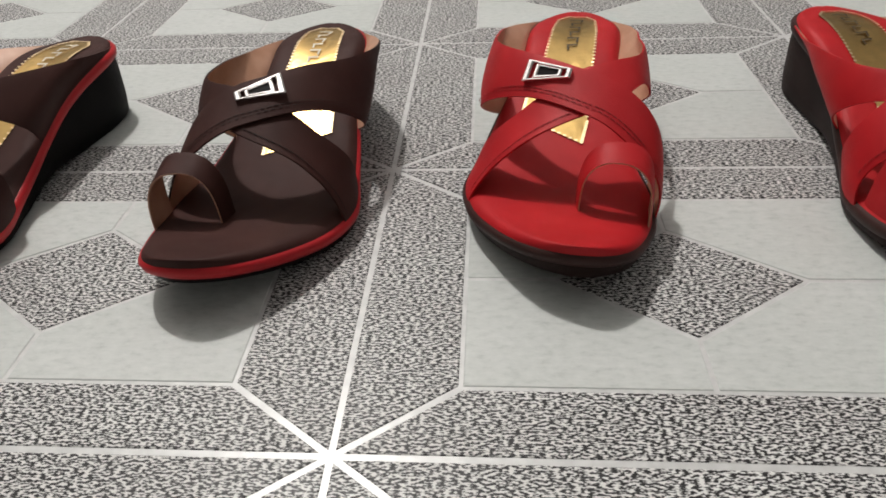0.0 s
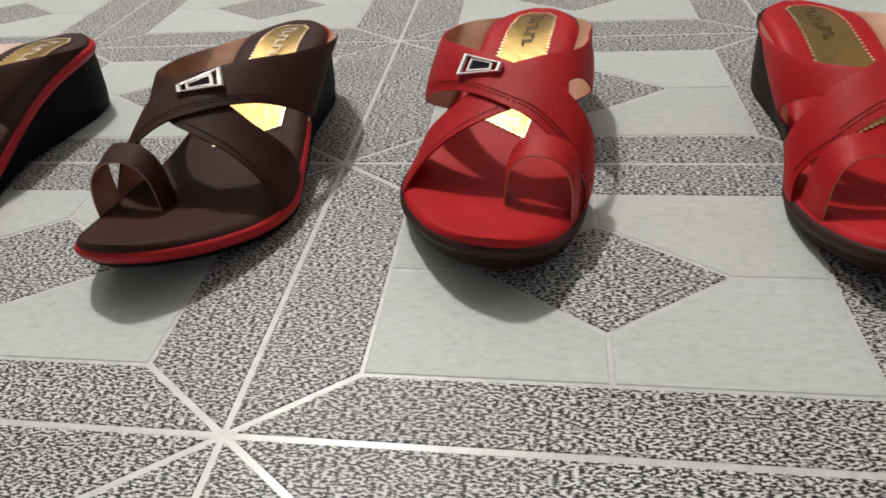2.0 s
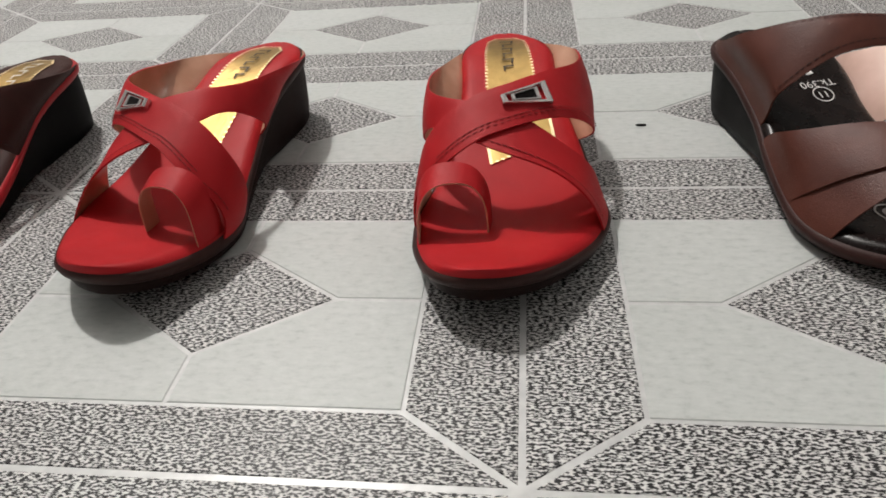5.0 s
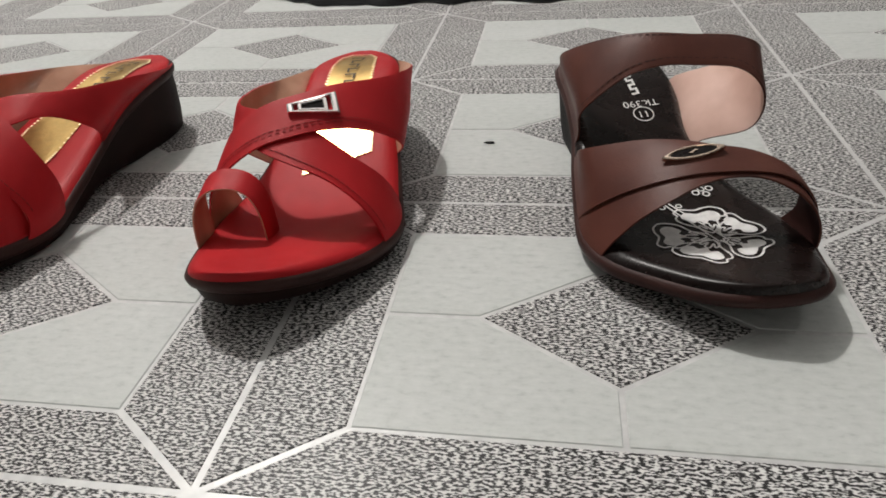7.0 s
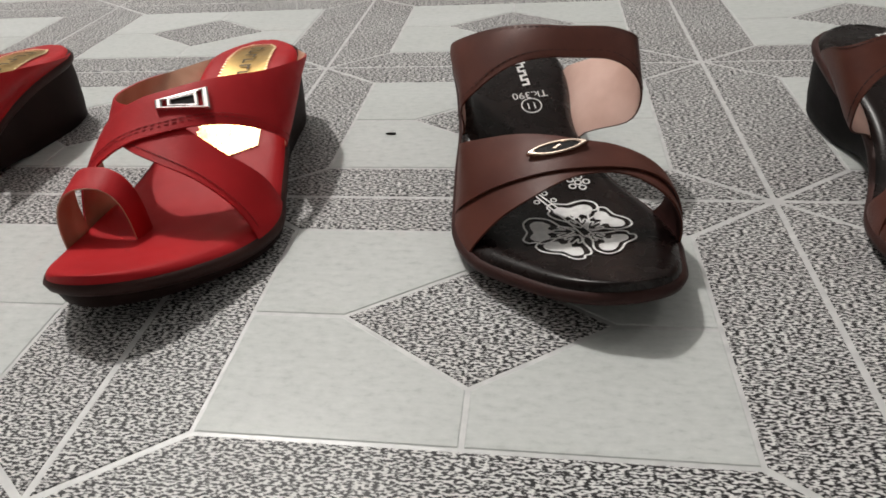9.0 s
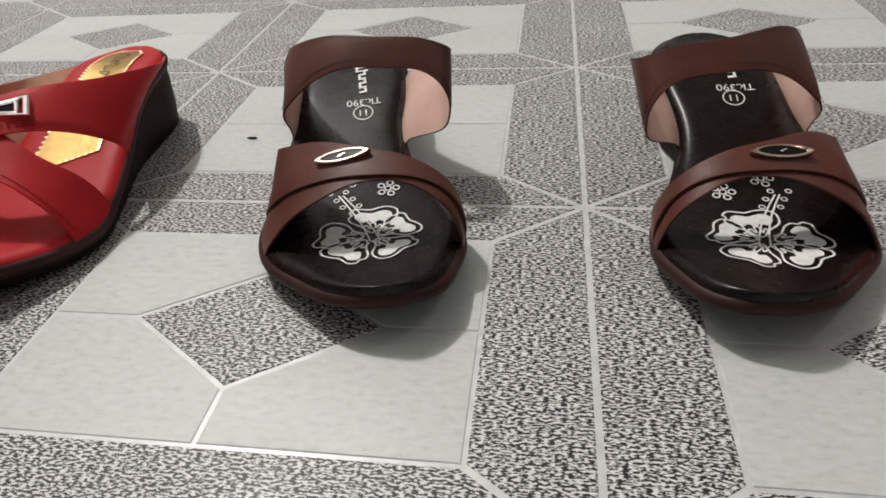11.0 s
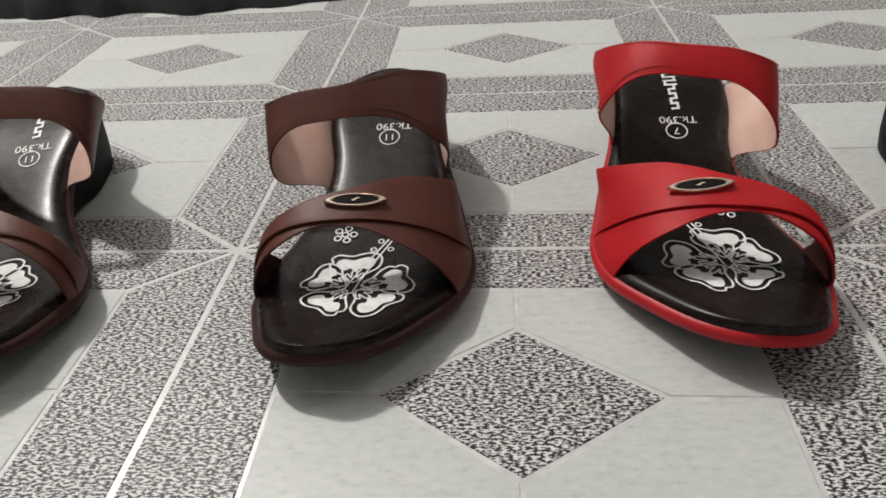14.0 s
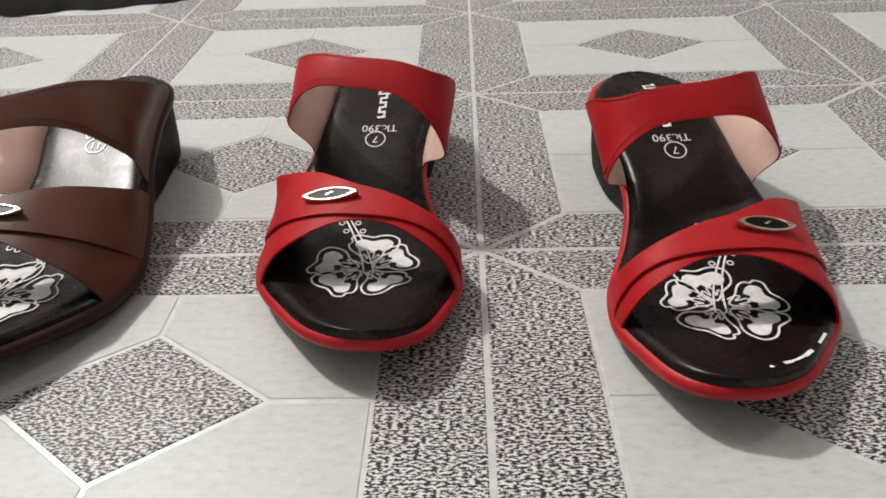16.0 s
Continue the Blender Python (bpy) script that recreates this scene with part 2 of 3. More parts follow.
def footbed_mesh(m, mat, tuck=0.0002):
    vs, fs = [], []
    cols = 22
    for s in S_ROW:
        w = max(half_width(s) - tuck * min(1, half_width(s) / 0.01), 0)
        for c in range(cols + 1):
            u = math.sin(math.pi * (c / cols - 0.5))
            x = mid_x(s, m) + u * w
            y = s * LEN * (1 - 2 * tuck / LEN) + tuck
            edge = max(1 - abs(u) ** 16, 0)
            vs.append((x, y, bed_point(x, s * LEN, m) - 0.0050 * (1 - edge)))
    for r in range(N_S):
        for c in range(cols):
            a = r * (cols + 1) + c
            fs.append([a, a + 1, a + cols + 2, a + cols + 1])
    return mesh_of("footbed", vs, fs, [mat])


def last(s, u, m, ofs=0.0):
    """The foot's form: u = 0 at the big-toe edge, 1 at the outer edge; it swells over the narrow waist of the bed."""
    th = math.pi * u
    c, q = math.cos(th), max(math.sin(th), 0)
    e = min(max((s - 0.25) / 0.5, 0), 1)
    boxy = FORM["boxy"][0] + (FORM["boxy"][1] - FORM["boxy"][0]) * e
    arch = FORM["arch"][0] + (FORM["arch"][1] - FORM["arch"][0]) * e
    w = half_width(s) - 0.0016 + smooth_interp(s, H_S, FORM["swell"]) * ease(q / 0.45) + ofs * (0.25 + 0.75 * ease(q / 0.35))
    b = ease((s - 0.35) / 0.15)
    lean = smooth_interp(s, H_S, FORM["lean"]) + FORM["lean_front"] * (1 - b) + FORM["lean_rear"] * b
    x = mid_x(s, m) + m * (lean * q + w * math.copysign(abs(c) ** boxy, c))
    z = bed_z(s) - 0.005 + (smooth_interp(s, H_S, FORM["crown"]) + 0.005 + ofs) * q ** arch
    return Vector((x, s * LEN, z))


def edge_line(values, shift=0.0, slant=0.0):
    """A strap's edge: stations over U_S, moved and slanted for this one sandal."""
    return np.array(values) + shift + slant * (U_S - 0.5)


def last_frame(s, u, m, ofs=0.0):
    """A pose on the form: x across the foot, y to the heel, z outwards."""
    p = last(s, u, m, ofs)
    across = (last(s, u + 0.01, m, ofs) - last(s, u - 0.01, m, ofs)).normalized()
    along = (last(s + 0.01, u, m, ofs) - last(s - 0.01, u, m, ofs)).normalized()
    nrm = across.cross(along).normalized()
    if nrm.z < 0:
        nrm = -nrm
    if across.x < 0:
        across = -across
    along = nrm.cross(across).normalized()
    return Matrix((across, along, nrm)).transposed().to_4x4(), p


def strap_mesh(name, m, us, front, back, mats, ofs=0.0, thick=0.0015, nu=44, ns=10, surface=None, pale_edge=False):
    """A strip of the form between two edges; outside, lining and edges in one shell."""
    surf = surface or last
    us, front, back = np.array(us), np.array(front), np.array(back)
    vs, fs, idx = [], [], []
    for outer in (True, False):
        for i in range(nu + 1):
            u = us[0] + (us[-1] - us[0]) * i / nu
            f, b = smooth_interp(u, us, front), smooth_interp(u, us, back)
            for j in range(ns + 1):
                t = j / ns
                roll = 0.00025 * (1 - max(1 - abs(2 * t - 1) ** 10, 0)) 
                v = f + (b - f) * t
                across = surf(v, min(u + 0.006, 1), m, ofs) - surf(v, max(u - 0.006, 0), m, ofs)
                along = surf(v + 0.006, u, m, ofs) - surf(v - 0.006, u, m, ofs)
                nrm = across.cross(along).normalized() * -m
                vs.append(surf(v, u, m, ofs) + nrm * (thick - roll if outer else roll))
    n1, tot = ns + 1, (nu + 1) * (ns + 1)
    for l in (0, 1):
        for i in range(nu):
            for j in range(ns):
                a = l * tot + i * n1 + j
                fs.append([a, a + n1, a + n1 + 1, a + 1])
                idx.append(l)
    for i in range(nu):
        for j in (0, ns):
            a = i * n1 + j
            fs.append([a, a + n1, a + n1 + tot, a + tot])
            idx.append(1 if pale_edge and j == 0 else 0)
    for i in (0, nu):
        for j in range(ns):
            a = i * n1 + j
            fs.append([a, a + 1, a + 1 + tot, a + tot])
            idx.append(0)
    return mesh_of(name, [tuple(p) for p in vs], fs, mats, idx, crease=0.75)


def stitch_mesh(m, us, edge, shift, ofs, mat, u0, u1, pitch=0.0032, surface=None):
    """A row of short thread ends lying on the strap, beside an edge."""
    surf = surface or last
    us, edge = np.array(us), np.array(edge)
    vs, fs = [], []
    pts = [surf(smooth_interp(u, us, edge) + shift, u, m, ofs + 0.0002) for u in np.linspace(u0, u1, 240)]
    run, k0 = 0.0, 0
    for k in range(1, len(pts)):
        run += (pts[k] - pts[k - 1]).length
        if run > pitch * 0.62:
            a, b = pts[k0], pts[k]
            d = (b - a).normalized()
            side = d.cross(Vector((0, 0, 1))).normalized() * 0.00030
            up = side.cross(d).normalized() * 0.00014
            if up.z < 0:
                up = -up
            base = len(vs)
            for p in (a, b):
                vs += [tuple(p - side), tuple(p + side), tuple(p + side * 0.6 + up), tuple(p - side * 0.6 + up)]
            fs += [[base + i for i in f] for f in ((0, 4, 5, 1), (1, 5, 6, 2), (2, 6, 7, 3), (3, 7, 4, 0), (0, 1, 2, 3), (4, 7, 6, 5))]
            run = 0.0
            while k0 < len(pts) - 1 and run < pitch * 0.38 + (pts[k] - pts[k0]).length:
                k0 += 1
                if k0 > k:
                    run += (pts[k0] - pts[k0 - 1]).length
                if k0 >= k and run >= pitch * 0.38:
                    break
            run = -pitch * 0.38
            k0 = min(k + 2, len(pts) - 1)
    return mesh_of("stitching", vs, fs, [mat], smooth=False, merge=0)


def frame_mesh(outer, inner, h, mat):
    """A flat ring between two outlines, with thickness and a softened top edge."""
    n = len(outer)
    vs, fs = [], []
    mid = lambda a, b, t: (a[0] + (b[0] - a[0]) * t, a[1] + (b[1] - a[1]) * t)
    rings = [([(x, y) for x, y in outer], -0.001), (outer, h * 0.6), ([mid(o, i, 0.25) for o, i in zip(outer, inner)], h),
             ([mid(o, i, 0.75) for o, i in zip(outer, inner)], h), (inner, h * 0.6), (inner, -0.001)]
    for ring, z in rings:
        vs += [(x, y, z) for x, y in ring]
    for r in range(len(rings)):
        for k in range(n):
            a, b = r * n + k, r * n + (k + 1) % n
            c, d = ((r + 1) % len(rings)) * n + (k + 1) % n, ((r + 1) % len(rings)) * n + k
            fs.append([a, b, c, d])
    return mesh_of("buckle", vs, fs, [mat], smooth=False)


def plate_mesh(name, outline, z0, z1, mat):
    n = len(outline)
    vs = [(x, y, z0) for x, y in outline] + [(x, y, z1) for x, y in outline]
    fs = [list(range(n))[::-1], list(range(n, 2 * n))] + [[k, (k + 1) % n, n + (k + 1) % n, n + k] for k in range(n)]
    return mesh_of(name, vs, fs, [mat], smooth=False)


def bent_onto(me, m, s, u, ofs, turn):
    """Moves a small flat mesh onto the form and bends it to it."""
    f, p = last_frame(s, u, m, ofs)
    a = Matrix.Translation(p) @ f @ Matrix.Rotation(turn, 4, "Z")
    for v in me.vertices:
        v.co = a @ v.co
    me.update()


def draped(name, m, polys, mat, lift, ysign=1):
    """Thin flat shapes laid on the footbed: lists of (x, y) outlines, each cut into a fan round its middle."""
    vs, fs = [], []
    for poly in polys:
        cx, cy = sum(p[0] for p in poly) / len(poly), sum(p[1] for p in poly) / len(poly)
        b = len(vs)
        rings = (1.0, 0.66, 0.33)
        n = len(poly)
        for r in rings:
            for x, y in poly:
                X, Y = cx + (x - cx) * r, cy + (y - cy) * r
                vs.append((X, Y, bed_point(X, Y, m, lift)))
        vs.append((cx, cy, bed_point(cx, cy, m, lift)))
        for r in range(2):
            for k in range(n):
                fs.append([b + r * n + k, b + r * n + (k + 1) % n, b + (r + 1) * n + (k + 1) % n, b + (r + 1) * n + k])
        for k in range(n):
            fs.append([b + 2 * n + k, b + 2 * n + (k + 1) % n, b + 3 * n])
    me = mesh_of(name, vs, fs, [mat], merge=0)
    return me


def ribbon(points, width):
    """Outline pieces of a line of some width: one small quad per step."""
    out = []
    for (x0, y0), (x1, y1) in zip(points, points[1:]):
        d = math.hypot(x1 - x0, y1 - y0) or 1e-6
        nx, ny = -(y1 - y0) / d * width / 2, (x1 - x0) / d * width / 2
        ex, ey = (x1 - x0) / d * width * 0.2, (y1 - y0) / d * width * 0.2
        out.append([(x0 - ex + nx, y0 - ey + ny), (x0 - ex - nx, y0 - ey - ny), (x1 + ex - nx, y1 + ey - ny), (x1 + ex + nx, y1 + ey + ny)])
    return out


def text_shape(body, size, m, x, y, mat, lift):
    """Letters from the built-in font, laid on the footbed with their tops towards the toe."""
    cu = bpy.data.curves.new("lettering", "FONT")
    cu.body, cu.size, cu.align_x, cu.align_y, cu.resolution_u = body, size, "CENTER", "CENTER", 3
    tmp = new("lettering", cu)
    me = bpy.data.meshes.new_from_object(tmp.evaluated_get(bpy.context.evaluated_depsgraph_get()))
    bpy.data.objects.remove(tmp)
    for v in me.vertices:
        X, Y = x - v.co.x, y - v.co.y
        v.co = (X, Y, bed_point(X, Y, m, lift))
    me.materials.clear()
    me.materials.append(mat)
    me.update()
    return me


def petal(cx, cy, ang, size, wide, inner=False):
    """A frilled hibiscus petal: narrow at the heart, broad and notched outside."""
    prof = [(0.15, 0.0), (0.38, 0.22), (0.55, 0.44), (0.70, 0.52), (0.80, 0.46), (0.90, 0.50), (1.0, 0.38), (0.97, 0.20), (0.95, 0.05),
            (1.0, -0.10), (1.02, -0.30), (0.92, -0.48), (0.72, -0.50), (0.55, -0.42), (0.38, -0.20)]
    if inner:
        prof = [(0.48, 0.0), (0.60, 0.10), (0.54, 0.22), (0.66, 0.36), (0.76, 0.40), (0.85, 0.35), (0.89, 0.24), (0.84, 0.06), (0.89, -0.10),
                (0.91, -0.26), (0.82, -0.38), (0.68, -0.37), (0.55, -0.24), (0.60, -0.11)]
    c, q = math.cos(ang), math.sin(ang)
    pts = []
    for r, t in prof:
        X, Y = r * size, t * size * wide
        pts.append((cx + X * c - Y * q, cy + X * q + Y * c))
    return rounded(pts)


def rounded(pts, steps=3):
    out = []
    n = len(pts)
    for k in range(n):
        p0, p1, p2, p3 = pts[k - 1], pts[k], pts[(k + 1) % n], pts[(k + 2) % n]
        for j in range(steps):
            t = j / steps
            out.append(tuple(0.5 * (2 * p1[a] + (p2[a] - p0[a]) * t + (2 * p0[a] - 5 * p1[a] + 4 * p2[a] - p3[a]) * t * t
                             + (3 * p1[a] - p0[a] - 3 * p2[a] + p3[a]) * t**3) for a in (0, 1)))
    return out


def ring_of(cx, cy, r, n=16):
    return [(cx + r * math.cos(2 * math.pi * k / n), cy + r * math.sin(2 * math.pi * k / n)) for k in range(n + 1)]


# ---- cross-strap toe-loop wedge sandal ----
CROSS_FORM = {"length": 0.2474, "spring": 0.012, "bed": (0.0164, 0.0163, 0.0347), "lean_front": 0.0, "lean_rear": 0.0,
    "width": (0.0389, 0.0414, 0.0469, 0.0503, 0.0442, 0.0392, 0.0341, 0.0304, 0.0306, 0.0306), "middle": (0.0084, -0.0038, -0.0073, -0.0047, -0.0026),
    "crown": (0.0244, 0.0419, 0.0534, 0.048, 0.0321, 0.018), "swell": (0.0012, -0.0016, 0.0078, 0.0145, 0.0132, 0.0076), "lean": (-0.0077, 0.0091, 0.0075, 0.0026, -0.0028, 0.004),
    "boxy": (0.9495, 0.3083), "arch": (1.138, 1.0425)}
X_FRONT = (0.2381, 0.2595, 0.2521, 0.2943, 0.3779, 0.4736, 0.5478)
X_BACK = (0.3598, 0.3608, 0.3557, 0.3944, 0.5228, 0.7988, 0.9699)
V_FRONT = (0.5431, 0.4945, 0.4031, 0.294, 0.2614, 0.2536, 0.2477)
V_BACK = (0.9578, 0.7724, 0.4928, 0.3945, 0.3526, 0.3747, 0.3831)
LOOP_FRONT = (0.1636, 0.1932, 0.189)


def toe_loop(s, u, m, ofs=0.0):
    th = math.pi * u
    w = half_width(s)
    c, q = math.cos(th), max(math.sin(th), 0)
    x = mid_x(s, m) + m * (w * 0.558 + (w * 0.364 + ofs) * math.copysign(abs(c) ** 0.8, c))
    z = bed_z(s) - 0.006 + (0.0298 + 0.10 * (s - 0.2) + 0.006 + ofs) * q ** 0.484
    return Vector((x, s * LEN, z))


def cross_sandal(name, m, upper, edge, sole, lining, thread, label, own=(0, 0, 0, 0, 0, 0), buckle_at=(0.376, 0.57)):
    root = new(name)
    root.empty_display_size = 0.02
    tagged(root, label, "sandal", "row of sandals on the floor")
    use_form(CROSS_FORM, lean_front=own[0], lean_rear=own[1], spring=0.017 if edge is REDRUBBER else 0.012)
    x_front, x_back = edge_line(X_FRONT, own[2], own[3]), edge_line(X_BACK, own[2], own[3])
    v_front, v_back = edge_line(V_FRONT, own[4], own[5]), edge_line(V_BACK, own[4], own[5])
    low = lambda s: bed_z(s) - 0.0085
    part("wedge_sole", stacked("wedge_sole", m, [(0.0012, low), (0.0012, lambda s: low(s) * 0.75 + base_z(s) * 0.25), (0.0022, lambda s: low(s) * 0.3 + base_z(s) * 0.7),
         (0.0034, lambda s: base_z(s) + 0.002), (0.0055, base_z)], sole), root, "dark rubber wedge sole")
    part("edge_band", stacked("edge_band", m, [(0.0022, lambda s: bed_z(s) - 0.0028), (0.0000, lambda s: bed_z(s) - 0.0034), (-0.0010, lambda s: bed_z(s) - 0.0055),
         (-0.0004, lambda s: bed_z(s) - 0.0085), (0.0014, lambda s: bed_z(s) - 0.0108)], edge, cap_top=False, cap_bottom=False), root, "rounded edge band round the footbed")
    part("footbed", footbed_mesh(m, upper), root, "padded footbed in the colour of the straps")
    under = part("under_strap", strap_mesh("under_strap", m, U_S, v_front, v_back, [upper, lining], 0.0), root)
    over = part("over_strap", strap_mesh("over_strap", m, U_S, x_front, x_back, [upper, lining], 0.0022), root)
    part("stitching", stitch_mesh(m, U_S, x_front, 0.012, 0.0040, thread, 0.12, 0.97), over)
    part("stitching", stitch_mesh(m, U_S, x_front, 0.020, 0.0040, thread, 0.30, 0.80), over)
    part("stitching", stitch_mesh(m, U_S, v_front, 0.012, 0.0018, thread, 0.42, 0.97), under)
    loop_back = [LOOP_FRONT[0] + 0.085, LOOP_FRONT[1] + 0.055, LOOP_FRONT[2] + 0.050]
    part("toe_loop", strap_mesh("toe_loop", m, [0, 0.5, 1.0], LOOP_FRONT, loop_back, [upper, lining], 0.0, thick=0.0013, nu=30, ns=8, surface=toe_loop, pale_edge=True), root)
    # gold label strip from the heel to a pointed end at the waist
    out = [(mid_x(st, m) + m * x, st * LEN) for x, st in (
        (0.013, 0.434), (0.0155, 0.50), (0.0145, 0.68), (0.014, 0.82), (0.012, 0.91), (0.006, 0.945),
        (-0.006, 0.945), (-0.012, 0.91), (-0.014, 0.82), (-0.0155, 0.68), (-0.021, 0.57), (-0.0225, 0.508))]
    dense = []
    for a, b in zip(out, out[1:] + out[:1]):
        dense += [(a[0] + (b[0] - a[0]) * t / 11, a[1] + (b[1] - a[1]) * t / 11) for t in range(11)]
    strip = part("gold_label", draped("gold_label", m, [dense], GOLD, 0.0006), root, "gold foil label strip")
    teeth = []
    for i in range(0, len(dense)):
        x, y = dense[i]
        teeth.append([(x - 0.0009, y - 0.0006), (x + 0.0009, y - 0.0006), (x + 0.0009, y + 0.0006), (x - 0.0009, y + 0.0006)])
    part("zigzag_border", draped("zigzag_border", m, teeth, GOLD_STITCH, 0.0011), strip)
    # unreadable lettering as bars
    bars = []
    for i in range(6):
        y, wdt = (0.905 - 0.030 * i) * LEN, (0.0072, 0.005, 0.0055, 0.0048, 0.0056, 0.005)[i]
        x = mid_x(y / LEN, m)
        bars += ribbon([(x - wdt * 0.6, y), (x + wdt * 0.6, y + 0.0006)], 0.0016)
        bars += ribbon([(x + wdt * 0.5 * (-1) ** i, y), (x + wdt * 0.45 * (-1) ** i, y - 0.0042)], 0.0013)
    part("lettering", draped("lettering", m, bars, LETTER_PALE if upper is BROWN else LETTER, 0.0013), strip)
    # tapered metal buckle on the over strap
    trap = lambda k: [(-0.0145 * k, -0.0022 * k - 0.0006), (0.0145 * k, -0.0074 * k), (0.0145 * k, 0.0074 * k), (-0.0145 * k, 0.0022 * k + 0.0006)]
    (s0, u0), turn = buckle_at, -0.42 * m
    flipx = lambda pts: [(-x * m, y) for x, y in pts][:: -int(m)]
    bk = frame_mesh(flipx(trap(0.88)), flipx(trap(0.66)), 0.0017, CHROME)
    bent_onto(bk, m, s0, u0, 0.0042, turn)
    b_ob = part("buckle", bk, root, "tapered polished steel buckle")
    inner = frame_mesh(flipx(trap(0.52)), flipx(trap(0.37)), 0.0015, CHROME)
    bent_onto(inner, m, s0, u0, 0.0042, turn)
    part("inner_frame", inner, b_ob)
    pl = plate_mesh("black_inlay", flipx(trap(0.44)), -0.0008, 0.0006, ENAMEL)
    bent_onto(pl, m, s0, u0, 0.0042, turn)
    part("black_inlay", pl, b_ob, "glossy black inlay")
    return root


# ---- two-band slide with a printed black footbed ----
SLIDE_FORM = {"length": 0.2413, "spring": 0.013, "bed": (0.0155, 0.0113, 0.0327), "lean_front": 0.0, "lean_rear": 0.0,
    "width": (0.0413, 0.0414, 0.0482, 0.0493, 0.0423, 0.0361, 0.0323, 0.033, 0.0327, 0.0318), "middle": (0.0102, -0.0028, -0.0096, -0.0025, -0.0029),
    "crown": (0.0242, 0.0372, 0.0413, 0.0583, 0.0468, 0.0191), "swell": (-0.0001, -0.0025, 0.0083, 0.0156, 0.014, 0.0033), "lean": (-0.0018, 0.0087, 0.0183, 0.0197, 0.0057, 0.0066),
    "boxy": (0.833, 0.4699), "arch": (0.9584, 0.7546)}
F_FRONT = (0.1927, 0.1879, 0.1983, 0.2251, 0.2023, 0.2013, 0.2027)
F_BACK = (0.3192, 0.2759, 0.2651, 0.2953, 0.3761, 0.4566, 0.5286)
F_FOLD = (0.2185, 0.2205, 0.2245, 0.2289, 0.2489, 0.294, 0.3363)
R_FRONT = (0.5846, 0.5136, 0.504, 0.5312, 0.5567, 0.5709, 0.604)
R_BACK = (0.8195, 0.7015, 0.5947, 0.5848, 0.6492, 0.8077, 0.9932)


def band_slide(name, m, upper, edge, size_text, thread, label, own=(0, 0, 0, 0, 0, 0), buckle_at=(0.25, 0.57), price_at=(0.0, 0.68), ring_at=(0.0, 0.64), flower_at=(0.0, 0.233)):
    root = new(name)
    root.empty_display_size = 0.02
    tagged(root, label, "sandal", "row of sandals on the floor")
    use_form(SLIDE_FORM, lean_front=own[0], lean_rear=own[1])
    f_front, f_back, f_fold = (edge_line(e, own[2], own[3]) for e in (F_FRONT, F_BACK, F_FOLD))
    r_front, r_back = edge_line(R_FRONT, own[4], own[5]), edge_line(R_BACK, own[4], own[5])
    low = lambda s: bed_z(s) - 0.0075
    part("wedge_sole", stacked("wedge_sole", m, [(0.0012, low), (0.0014, lambda s: low(s) * 0.75 + base_z(s) * 0.25), (0.0026, lambda s: low(s) * 0.3 + base_z(s) * 0.7),
         (0.0040, lambda s: base_z(s) + 0.002), (0.0065, base_z)], BLACK), root, "black rubber wedge sole")
    part("edge_band", stacked("edge_band", m, [(0.0032, lambda s: bed_z(s) - 0.0028), (0.0000, lambda s: bed_z(s) - 0.0036), (-0.0014, lambda s: bed_z(s) - 0.0058),
         (-0.0008, lambda s: bed_z(s) - 0.0090), (0.0014, lambda s: bed_z(s) - 0.0112)], edge, cap_bottom=False), root, "rounded edge band round the footbed")
    bed = part("footbed", footbed_mesh(m, INSOLE, 0.0004), root, "glossy black padded footbed")
    # Shade inside the front band is put into its dark brown lining colour.
    front = part("front_band", strap_mesh("front_band", m, U_S, f_front, f_back, [upper, DARKBROWN], 0.0), root)
    part("folded_layer", strap_mesh("folded_layer", m, U_S, f_fold, f_back - 0.004, [upper, upper], 0.0019, thick=0.0014), front)
    rear = part("rear_band", strap_mesh("rear_band", m, U_S, r_front, r_back, [upper, PALE], 0.0), root)
    part("stitching", stitch_mesh(m, U_S, r_front, 0.008, 0.0016, thread, 0.10, 0.90), rear)
    part("stitching", stitch_mesh(m, U_S, r_back, -0.008, 0.0016, thread, 0.16, 0.84), rear)
    # eye-shaped buckle
    def eye(k):
        n = 28
        return [(0.0128 * k * math.cos(2 * math.pi * i / n) * (1 + 0.10 * abs(math.cos(2 * math.pi * i / n)) ** 8),
                 0.0037 * k * math.copysign(abs(math.sin(2 * math.pi * i / n)) ** 1.4, math.sin(2 * math.pi * i / n))) for i in range(n)]
    (s0, u0), turn = buckle_at, -0.12 * m
    small = [(0.0102 * math.cos(2 * math.pi * i / 28), 0.0028 * math.sin(2 * math.pi * i / 28)) for i in range(28)]
    ey = frame_mesh(eye(1.0), small, 0.0015, PALEGOLD)
    bent_onto(ey, m, s0, u0, 0.0038, turn)
    eb = part("buckle", ey, front, "eye-shaped pale metal buckle")
    pl = plate_mesh("black_inlay", small, -0.0008, 0.0009, ENAMEL)
    bent_onto(pl, m, s0, u0, 0.0038, turn)
    part("black_inlay", pl, eb, "glossy black inlay")
    mk = plate_mesh("metal_mark", [(-0.0022, -0.0004), (-0.0006, -0.0010), (0.0006, 0.0002), (0.0022, 0.0004), (0.0010, 0.0012), (-0.0004, 0.0004)], 0.0006, 0.0014, PALEGOLD)
    bent_onto(mk, m, s0, u0, 0.0038, turn)
    part("metal_mark", mk, eb, "small pale metal mark")
    # hibiscus print
    shapes, lines = [], []
    hx, hy = mid_x(flower_at[1], m) + flower_at[0] * m, (flower_at[1] - 0.010) * LEN
